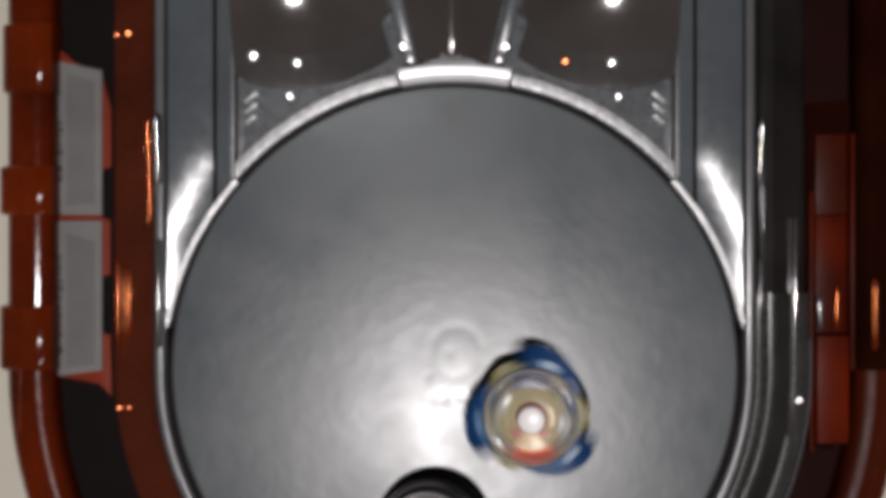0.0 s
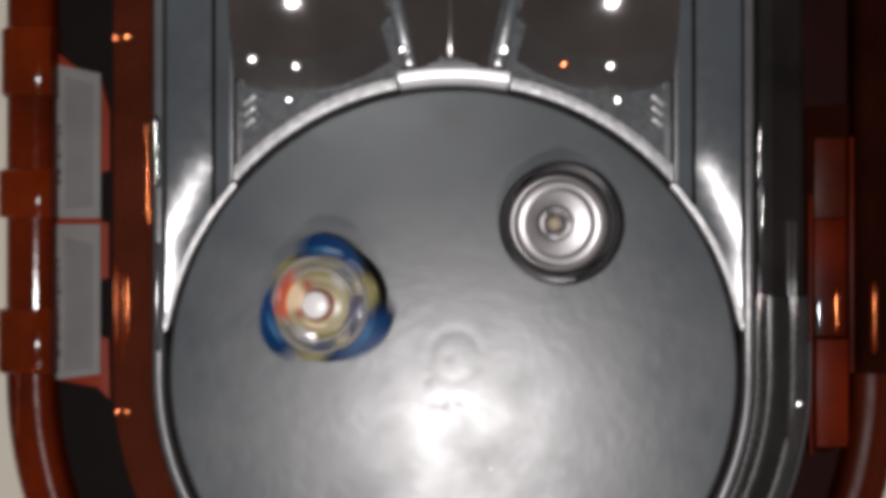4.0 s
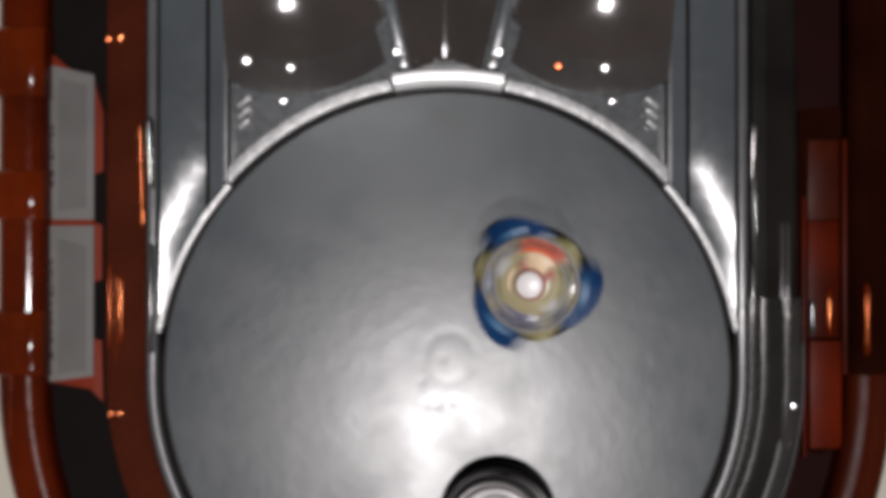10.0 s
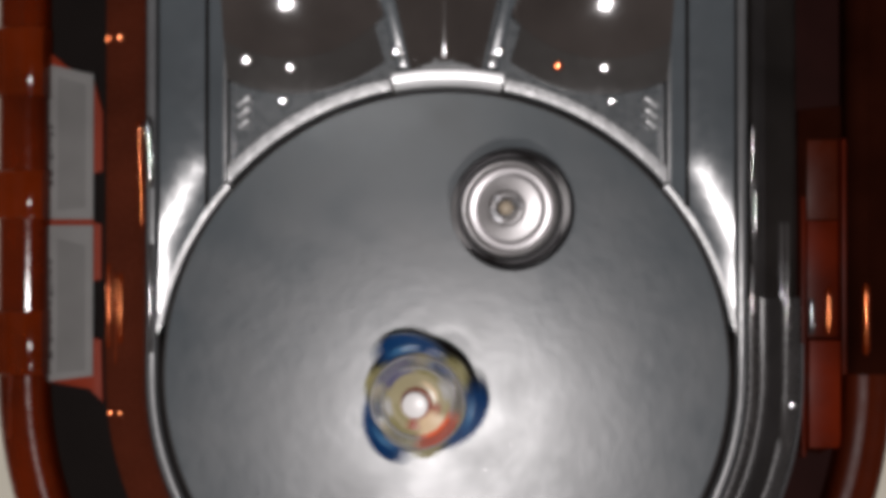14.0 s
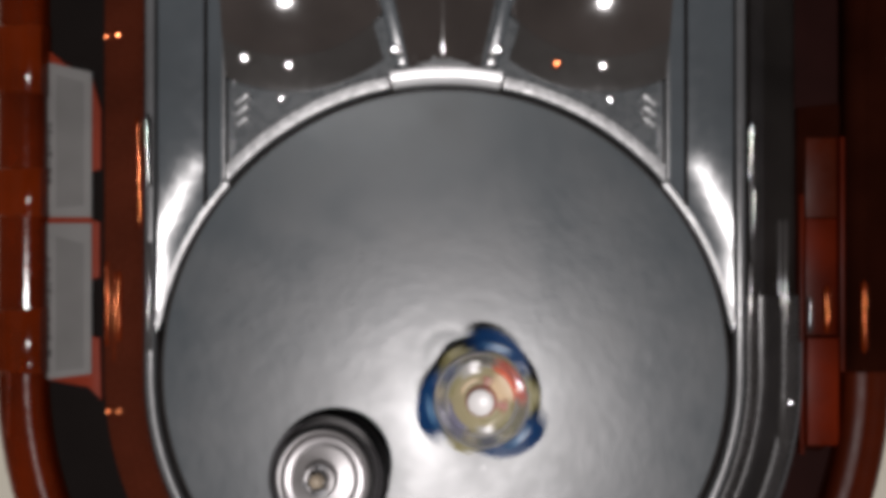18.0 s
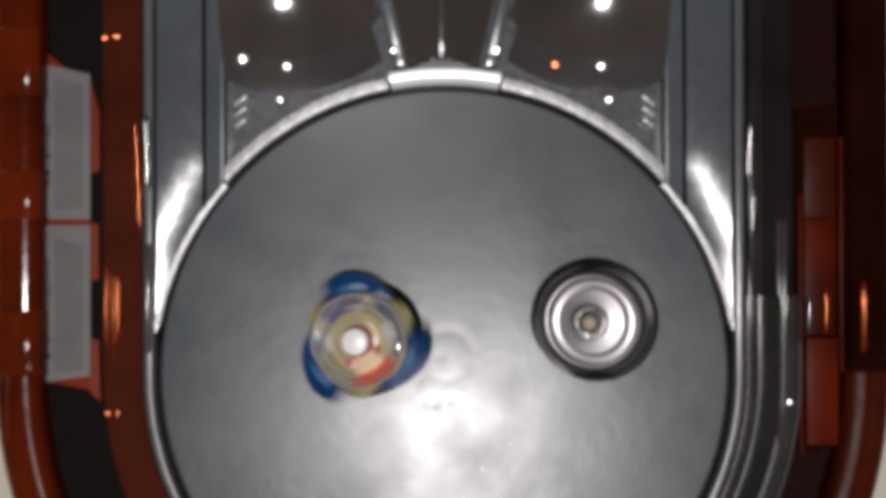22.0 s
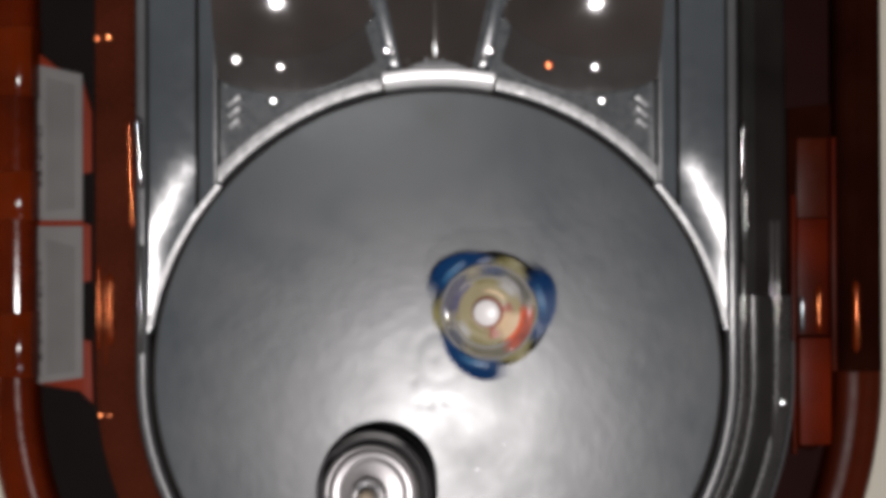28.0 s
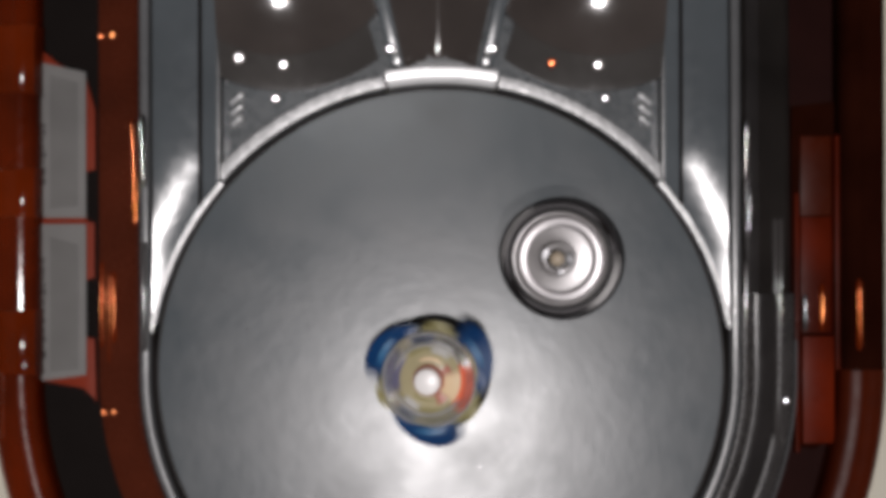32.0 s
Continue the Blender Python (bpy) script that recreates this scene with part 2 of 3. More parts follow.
def build_bowl(arena):
    bm = bmesh.new()
    rings = [0.0] + list(np.linspace(0.8, 30, 38)) + list(np.linspace(32, 107, 34)) + [108.2, 109.2, 110.0, 110.6, 111.1, 111.5]
    dents = ((-4.0, -16.0, 1.5, 0.10), (2.6, -15.0, 1.4, 0.09), (-8.5, -15.5, 1.6, 0.07), (6.5, -16.0, 1.5, 0.06), (-2.0, 3.5, 2.0, 0.06), (-11.0, -6.0, 1.6, 0.05))

    def height(x, y, r):
        z = bowl_height(r)
        d = math.hypot(x - 1.0, y - 4.0)
        z += 0.05 * math.exp(-((d - 10.5) / 2.4) ** 2) - 0.05 * math.exp(-(d / 5.0) ** 2)
        return z + sum(1.25 * h * bell(x, y, cx, cy, s) for cx, cy, s, h in dents)

    rows = []
    for r in rings:
        if r == 0:
            rows.append([bm.verts.new((0, 0, height(0, 0, 0)))] * 120)
        else:
            rows.append([bm.verts.new((r * math.cos(a), r * math.sin(a), height(r * math.cos(a), r * math.sin(a), r)))
                         for a in np.linspace(0, 2 * math.pi, 121)[:-1]])
    grid_faces(bm, rows, closed=True)
    part("bowl", bm, GREY, arena, "dark grey satin plastic bowl with small scuffs")
    # dust and tiny scuffs on the bowl
    random.seed(3)
    specks = bmesh.new()
    for k in range(46):
        r, a = 104 * math.sqrt(random.random()), random.uniform(0, 2 * math.pi)
        x, y, size = r * math.cos(a), r * math.sin(a), random.uniform(0.18, 0.45)
        tilt = random.uniform(0, math.pi)
        low, high = [], []
        for j in range(7):
            b = 2 * math.pi * j / 7
            u, w = size * math.cos(b) * random.uniform(1.0, 1.8), size * math.sin(b)
            px, py = x + u * math.cos(tilt) - w * math.sin(tilt), y + u * math.sin(tilt) + w * math.cos(tilt)
            z = bowl_height(math.hypot(px, py))
            low.append(specks.verts.new((px, py, z - 0.02)))
            high.append(specks.verts.new((px, py, z + 0.14)))
        specks.faces.new(high)
        for j in range(7):
            specks.faces.new((low[j], low[(j + 1) % 7], high[(j + 1) % 7], high[j]))
    tagged(part("dust", specks, LIPGREY, arena), "pale dust specks on the grey bowl", kind="stuff")


def glint_boss(r, x, y, z):
    """A low round swelling leaning towards the arena's middle, shaped to catch lamp glints."""
    top, curve = 1.15 * r, 20.0 * r
    bm = lathe([(top, -2.0)] + [(top * k, math.sqrt(curve ** 2 - (top * k) ** 2) - math.sqrt(curve ** 2 - top ** 2)) for k in (1.0, 0.85, 0.7, 0.5, 0.3, 0.15)]
               + [(0, curve - math.sqrt(curve ** 2 - top ** 2))], 32)
    bm.transform(Matrix.Translation((x, y, z)) @ Matrix.Rotation(math.atan(0.0019 * (y - 29)), 4, "X") @ Matrix.Rotation(math.atan(-0.0018 * x), 4, "Y"))
    return bm


def bead(x, y0, y1, z, r, sag=0.0):
    """A half-round rail along the side of the arena, with tapered ends; sag: how fast it climbs away from its low point."""
    bm = bmesh.new()
    rows = []
    for y in [y0, y0 + 0.5 * r, y0 + 1.5 * r] + list(np.linspace(y0 + 3 * r, y1 - 3 * r, 15)) + [y1 - 1.5 * r, y1 - 0.5 * r, y1]:
        size = r * min(1.0, 0.25 + (min(y - y0, y1 - y) / (2.0 * r)))
        lift = z + sag * (y - 29.0) ** 2
        rows.append([bm.verts.new((x + size * math.cos(radians(a)), y, lift + size * math.sin(radians(a)))) for a in np.linspace(-30, 210, 15)])
    grid_faces(bm, rows)
    bm.faces.new(rows[0]), bm.faces.new(rows[-1])
    return bm


def build_arena():
    arena = tagged(new("spinning_top_arena"), "grey toy bowl in an orange clear plastic tray on table", "toy arena")
    build_bowl(arena)
    # black channel and pale lip round the bowl
    part("channel", sweep([(105, 30), (112.8, 30), (112.8, 48.6), (111.8, 48.6), (111.8, 40), (105, 40)]), BLACK, arena, "black gap round the bowl")
    part("lip", sweep([(112.9, 44), (112.9, 50.6), (113.3, 51.6), (114.3, 52.1), (115.6, 52.0), (116.6, 51.4), (116.9, 50.4), (116.9, 44)]), LIPGREY, arena,
         "thin glossy grey lip")

    # rim of the bowl on the far side, in three pieces
    arc = [(112.4, 44), (112.4, 51.8), (112.7, 52.1), (113.3, 52.25), (115.0, 52.38), (116.8, 52.64), (117.3, 52.66), (117.6, 52.3), (117.6, 44)]
    part("arc_rim", lathe(arc, 48, start=101.2, stop=138.5, close=True), RIM, arena, "pale worn rim piece")
    part("arc_rim", lathe(arc, 48, start=41.3, stop=78.8, close=True), RIM, arena, "pale worn rim piece")
    # The middle block wears the lit tone, which holds its highlight.
    block = [(112.2, 44), (112.2, 52.4), (112.6, 52.9), (115.0, 52.98), (115.6, 53.05), (118.2, 53.5), (118.8, 53.5), (119.1, 53.0), (119.1, 44)]
    part("rim_block", lathe(block, 24, start=79.4, stop=100.6, close=True), LIT_RIM, arena, "rim block with its highlight in the colour")

    # end deck behind the rim
    edge = [(117.8 * math.cos(radians(a)), 117.8 * math.sin(radians(a))) for a in np.linspace(38, 142, 53)]
    part("deck", slab(edge + [(-92, 285), (92, 285)], 40, 49.0), DECK, arena, "dark grey glossy deck")

    # smoked domes in the deck, clipped by the frame bars and the ribs
    slopes = ((0, 0), (27.5, 0.21), (38, 0.30), (50, 0.31), (56, 0.28), (60, 0.22))
    ds = np.linspace(0, 60, 121)
    rise = np.cumsum(np.interp(ds[::-1], *zip(*slopes))) * 0.5

    def dome(u, v, size, lift):
        cx, cy = -62.0, 169.5
        x = -84.9 + (u * (60.4 - 0.22 * max(0.0, v * 130)))
        bottom = cy - math.sqrt(max(0.0, size ** 2 - (x - cx) ** 2))
        y = bottom + v * (235 - bottom)
        d = math.hypot(x - cx, y - cy)
        return (x, y, 52.9 + lift + float(np.interp(60 - d, ds, rise)) - 0.10 * (x + 62))

    us, vs = np.linspace(0, 1, 41), np.linspace(0, 1, 61) ** 1.6
    for side, flip in (("flange", False), ("crown", False), ("flange", True), ("crown", True)):
        crown = side == "crown"
        bm = field(us, vs, lambda u, v: dome(u, v, 47.5 if crown else 60.0, 0.35 if crown else 0.0), 46)
        if flip:
            bm.transform(Matrix.Diagonal((-1, 1, 1, 1)))
        part("dome", bm, SMOKE if crown else FLANGE, arena, "smoked brown glossy dome" if crown else "smoked grey flange of the dome")

    # small round swellings added on the foot of the domes for the lamp's reflections
    both("glint_boss", glint_boss(2.0, -60.3, 118.5, 56.2), SMOKE, arena, "small swelling added for a lamp glint")
    part("glint_boss", glint_boss(2.2, -76.6, 120.6, 58.6), SMOKE, arena, "small swelling added for a lamp glint")
    both("glint_boss", glint_boss(1.5, -64.5, 107.0, 49.2), BEAD, arena, "small swelling added for a lamp glint")
    part("glint_boss", glint_boss(1.4, 42.5, 119.6, 55.0), GLINT, arena, "small orange swelling added for an orange glint")

    # slanted ribs with a stud each
    rib = slab([(-19.6, 118.5), (-14.6, 118.5), (-34.0, 205.0), (-39.5, 205.0)], 48, 56.5, 0.5)
    for v in rib.verts:
        v.co.z += 0.04 * (v.co.y - 118.5)
    both("rib", rib, GLOSS, arena)
    both("stud", glint_boss(1.6, -19.7, 124.4, 57.5), BEAD, arena, "small glossy round stud")
    low = box(-18.6, -15.9, 120.2, 123.0, 54, 58.2, 0.5)
    both("stud", low, RIM, arena, "small pale block on the rib")

    # centre panel with a ridge
    def panel(u, v):
        y = 118 + v * 140
        half = 13.6 + 0.22 * (y - 118)
        x = -0.6 + (2 * u - 1) * half
        z = 53.4 - 0.26 * math.sqrt((x + 1.4) ** 2 + 0.4 + 9.0 * math.exp(-(y - 118) / 2.5)) + 0.16 * min(y - 118, 60.0)
        return (x, y, z)

    part("centre_panel", field(np.linspace(0, 1, 41), np.linspace(0, 1, 41) ** 1.8, panel, 46), SMOKE, arena, "smoked brown panel with a centre ridge")
    # Pale wedge added for the flare of light at the ridge's base.
    foot = slab([(-7.4, 119.4), (-1.4, 120.2), (4.2, 119.4), (-0.2, 125.5), (-1.6, 133.5), (-3.8, 126.5)], 50, 52.6, 0.6)
    for v in foot.verts:
        v.co.z += 0.06 * (v.co.y - 119) + (0.9 - 0.14 * abs(v.co.x + 1.4))
    part("ridge_flare", foot, LIPGREY, arena, "pale wedge added for the ridge's flare of light")
    lens = [(-11.5 + 23 * t, 118.6 + 2.6 * math.sin(math.pi * t)) for t in np.linspace(0, 1, 21)]
    part("lens", slab([(x - 0.7, y) for x, y in lens], 50, 55.8, 0.6), RIM, arena, "thin pale crescent")

    # frame bars beside the domes
    both("frame_bar", slab([(-91.8, 66.6), (-86.3, 73.6), (-86.3, 270), (-91.8, 270)], 44, 54.2), GLOSS, arena)

    both("seam", slab([(-93.4, 64.6), (-91.9, 66.4), (-91.9, 270), (-93.4, 270)], 44, 54.0), BLACK, arena, "dark seam beside the bar")
    both("bar_edge", slab([(-86.2, 73.8), (-85.0, 75.2), (-85.0, 270), (-86.2, 270)], 44, 54.9, 0.3), RIM, arena, "thin pale edge of the bar")

    # three louvres on each side
    for k in range(3):
        n = 2.6 - 0.3 * k
        cx, cy = -79.2 - 0.0 * k, 106.2 - 4.3 * k
        bm = box(-n - 0.6, n + 0.6, -0.9, 0.9, 50.4, 52.4, 0.7)
        bm.transform(Matrix.Translation((cx, cy, 0)) @ Matrix.Rotation(radians(38), 4, "Z"))
        for v in bm.verts:
            v.co.z += 0.16 * (v.co.y - cy)
        # The lit tone again, in place of the louvres' glints.
        both("louvre", bm, LIT_RIM, arena, "short louvre with its glint in the colour")

    def band_height(x, y):
        crest = 109.0 - 0.45 * max(0.0, min(y, 88.0) - 50.0)
        return 50.6 + 0.17 * (x - 92) + 0.0065 * (x - crest) ** 2 + 0.0004 * (min(y, 84.0) - 29.0) ** 2

    # side bands that swoop down to a point beside the bowl
    def band(u, v):
        x = 92.3 + u * (19.0 - 1.6 * min(1.0, v * 4))
        y0 = math.sqrt(max(0.0, 112.5 ** 2 - x * x))
        y = y0 + v * (275 - y0)
        return (-x, y, band_height(x, y))

    both("side_band", field(np.linspace(0, 1, 25), np.linspace(0, 1, 61) ** 1.7, band, 42), GLOSS, arena, "glossy grey band that swoops to a point")

    def trim(u, v):
        a = radians(139.0 + 31.0 * u)
        x, y = 112.6 * math.cos(a), 112.6 * math.sin(a)
        r = 111.7 + 1.9 * v
        return (r * math.cos(a), r * math.sin(a), band_height(-x, y) + 0.1 + 0.32 * v)

    both("band_edge", field(np.linspace(0, 1, 41), np.linspace(0, 1, 4), trim, 44), RIM, arena, "thin pale edge of the band")
    part("bowl_edge", lathe([(110.4, 47.2), (110.6, 48.5), (111.1, 48.9), (111.6, 48.5), (111.8, 47.2)], 160, close=True), BEAD, arena, "thin rounded glossy edge of the bowl")
    return arena


def build_tray(arena):
    """The orange clear tray round the bowl."""
    plain = ([(117.0, 20), (117.0, 50.5), (117.4, 51.6), (118.2, 52.0), (119.4, 51.2), (124.0, 50.6), (131.0, 49.6), (133.4, 48.6), (134.3, 47), (134.5, 44), (134.8, 20)])
    part("inner_wall", sweep(plain, side=-1), AMBER, arena, "smoked amber clear plastic wall")
    wide = [(r if r < 121 else 121 + (r - 121) * 1.29, z) for r, z in plain]
    part("inner_wall", sweep(wide, side=1), DUSK, arena, "smoked grey clear plastic wall")
    for r0, r1, z, mat in ((117.2, 121.6, 52.3, HAZEGREY), (122.0, 131.4, 51.4, DIMHAZE), (132.0, 138.6, 50.2, HAZEGREY)):
        band = [(r0, 44), (r0, z - 0.3), (r0 + 0.6, z), (r1 - 0.6, z - 0.5), (r1, z - 0.9), (r1, 44)]
        part("wall_band", lower_half(sweep(band, side=1), 30), mat, arena, "hazy grey band on the wall")
    part("wall_band", box(118.6, 123.8, 30.6, 150, 44, 52.2, 0.5), DIMHAZE, arena, "dim grey band on the wall")
    part("wall_edge", lower_half(sweep([(139.0, 44), (139.0, 49.3), (139.4, 49.6), (139.9, 49.3), (139.9, 44)], side=1), 12), LIPGREY, arena, "thin pale edge")
    floor_line = [(116, 14), (159, 14), (158, 45), (116, 45)]
    # The left floor lies high; its black colour gives the shade of depth.
    part("recess_floor", sweep(floor_line, side=-1), BLACK, arena, "recess floor, black for the dark depth")
    part("recess_floor", sweep(floor_line, side=1), MAROON, arena, "dark maroon floor of the recess")
    outer = ([(158.5, 18), (156.2, 49), (157.0, 52.0), (159.5, 54.0), (162.5, 54.4), (164.5, 53.2), (167.5, 53.4), (171.6, 52.6),
                             (174.6, 50.0), (175.7, 46), (176.9, 0), (174.0, 0), (172.0, 14), (160, 14)])
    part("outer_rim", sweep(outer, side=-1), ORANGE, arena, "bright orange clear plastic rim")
    # The right rim is the same orange; its shade is put into two tones.
    for keep, mat, label in ((1, ORANGE_SHADED, "orange clear rim, darkened for shade"), (-1, EMBER_SHADED, "orange clear rim, dimmed for shade")):
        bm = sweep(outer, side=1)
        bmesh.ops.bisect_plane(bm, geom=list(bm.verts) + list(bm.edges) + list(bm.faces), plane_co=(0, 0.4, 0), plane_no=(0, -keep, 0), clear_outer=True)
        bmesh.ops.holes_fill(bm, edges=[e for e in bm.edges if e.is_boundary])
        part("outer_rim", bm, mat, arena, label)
    for y0, y1, out in ((108.2, 134.7, 177.2), (60.7, 79.5, 178.3), (0.4, 25.4, 178.3)):
        bm = bmesh.new()
        prof = [(out, 30), (out, 47), (out - 1.2, 51.2), (out - 4.0, 53.6), (168, 54.3), (165, 54.0), (162.5, 55.2), (159.3, 54.8), (156.4, 52.4),
                (155.7, 49), (157, 40)]
        rows = [[bm.verts.new((-r, y, z)) for r, z in prof] for y in (y0, y0 + 0.8, y1 - 0.8, y1)]
        for r in (rows[0], rows[-1]):
            for v in r:
                v.co.z -= 0.8
                v.co.x *= 0.997
        grid_faces(bm, rows)
        bm.faces.new(rows[0]), bm.faces.new(rows[-1])
        part("lug", bm, FLAME, arena, "orange clear lug on the rim")

    # glossy rails along the walls, shaped and placed for the lamp's glints
    for x, y0, y1, z, r, sag, mat in (
            (-132.2, 10, 44, 48.8, 0.9, 0.0, GLINT), (-127.2, 12, 40, 49.8, 1.2, 0.0, GLINT), (-129.2, 4, 40, 49.5, 0.5, 0.0, GLINT),
            (-118.4, 56, 98, 50.4, 0.9, 0.0009, GLINT), (-114.9, 72, 100, 50.2, 1.1, 0.0009, BEAD), (-114.9, 8, 52, 51.8, 1.0, 0.0, BEAD),
            (-167.8, -24, 26, 53.2, 0.9, 0.0, FLAME),
            (118.2, 74, 98, 49.8, 1.0, 0.0009, BEAD), (119.8, 52, 72, 51.0, 0.6, 0.0009, BEAD), (118.6, -20, 44, 51.6, 0.9, 0.0, BEAD),
            (130.8, -30, 60, 49.9, 1.0, 0.0, BEAD), (133.2, -30, 60, 49.7, 0.8, 0.0, BEAD),
            (143.5, 15, 30, 48.3, 1.1, 0.0, BEAD), (150.2, 15, 34, 48.2, 1.3, 0.0, GLINT), (161.8, 8, 36, 54.0, 1.3, 0.0, GLINT)):
        part("rail", bead(x, y0, y1, z, r, sag), mat, arena, "glossy rail with an orange-tinted glint" if mat is GLINT else "smoked glossy rail")
    # Lone knobs, added to throw the small separate glints.
    for r, x, y, z, mat in ((0.75, -132.3, 131, 49.5, GLINT), (0.8, -127.4, 131.5, 50.3, GLINT), (0.75, -131.4, -14.8, 49.5, GLINT), (0.6, -127.2, -14.6, 50.4, GLINT),
                            (0.45, 125.2, -3.6, 50.5, GLINT), (1.0, 135.0, -11.8, 50.2, BEAD), (0.8, 131.6, -12.2, 50.2, BEAD)):
        part("glint_knob", glint_boss(r, x, y, z), mat, arena, "small knob added to throw a glint")

    # plates in the recesses: the one with stickers has a notched edge and cut corners
    plate = [(-157.2, 127.5), (-150.0, 120.5), (-139.8, 116.5), (-136.0, 103), (-136.0, 79.5), (-139.8, 79.0), (-139.8, 59.5), (-136.4, 59),
             (-136.4, 37.0), (-140.0, 36.5), (-140.0, 14.0), (-136.4, 13.5), (-135.6, -11.5), (-140.5, -5.5), (-157.2, -3.2)]
    part("sticker_plate", slab(plate, 40, 46.4, 0.4), PLATE, arena, "orange red plate with a notched edge")
    for k, (y0, y1, c) in enumerate(((60.8, 121.8, 4.0), (-3.0, 58.4, -2.6))):
        pts = [(-157.6, y0 if k == 0 else y0), (-139.3, y0 + (0 if k == 0 else 2.4)), (-139.3, y1 - (4.0 if k == 0 else 0)), (-157.6, y1)]
        sticker = part("sticker", slab(pts, 46.5, 47.0, 0.1), PAPER, arena, "grey white paper sticker with small dark print")
        part("print", slab([(-153.2, y0 + 3.5), (-142.2, y0 + 4.5), (-142.2, y1 - 8), (-153.2, y1 - 5)], 46.9, 47.06), PRINT, sticker, "paler grey block")
        random.seed(5 + k)
        y = y0 + (13 if k == 0 else 9)
        while y < y0 + (36 if k == 0 else 47):
            ln = random.uniform(1.2, 3.4)
            w = random.uniform(0.6, 1.5)
            part("print", box(-156.2, -156.2 + w, y, y + ln, 46.9, 47.1), INK, sticker, "dark bar of print", smooth=False)
            y += ln + random.uniform(0.5, 1.1)
    right = [(139.3, 104.5), (157.2, 106.5), (157.2, -27.0), (148.0, -32.0), (139.6, -30.5)]
    part("side_plate", slab(right, 42, 46.4, 0.4), ORANGE_SHADED, arena, "right plate, darkened for shade")
    # One row of orange panels; its shade is put into three tones.
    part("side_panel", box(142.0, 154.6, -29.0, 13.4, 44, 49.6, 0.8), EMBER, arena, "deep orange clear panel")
    part("side_panel", box(142.0, 154.6, 14.2, 60.5, 44, 48.2, 0.8), EMBER_DIM, arena, "deep orange clear panel")
    part("side_panel", box(142.0, 154.6, 60.7, 92.5, 44, 48.2, 0.8), EMBER_SHADED, arena, "deep orange panel, darkest for shade")
    part("side_strip", box(140.1, 141.7, -33, 70, 44, 47.6, 0.5), EMBER_DIM, arena, "narrow rust strip")
    part("side_strip", box(155.0, 157.0, 0, 92.5, 44, 50.0, 0.7), EMBER_DIM, arena, "narrow deep orange strip")


# ---- the spinning tops ----
def sector(r0, r1, a0, a1, z0, z1, bevel=0.4, steps=14):
    outer = [(r1 * math.cos(radians(a)), r1 * math.sin(radians(a))) for a in np.linspace(a0, a1, steps)]
    inner = [(r0 * math.cos(radians(a)), r0 * math.sin(radians(a))) for a in np.linspace(a1, a0, steps)]
    return slab(outer + inner, z0, z1, bevel)


def annulus(r0, r1, z0, z1, bulge, steps=72):
    """A flat ring with a gently domed upper face."""
    w = r1 - r0
    up = [(r0 + w * t, z1 + bulge * math.sin(math.pi * t)) for t in (0.0, 0.15, 0.35, 0.5, 0.65, 0.85, 1.0)]
    return lathe([(r0, z0)] + up + [(r1, z0)], steps, close=True)


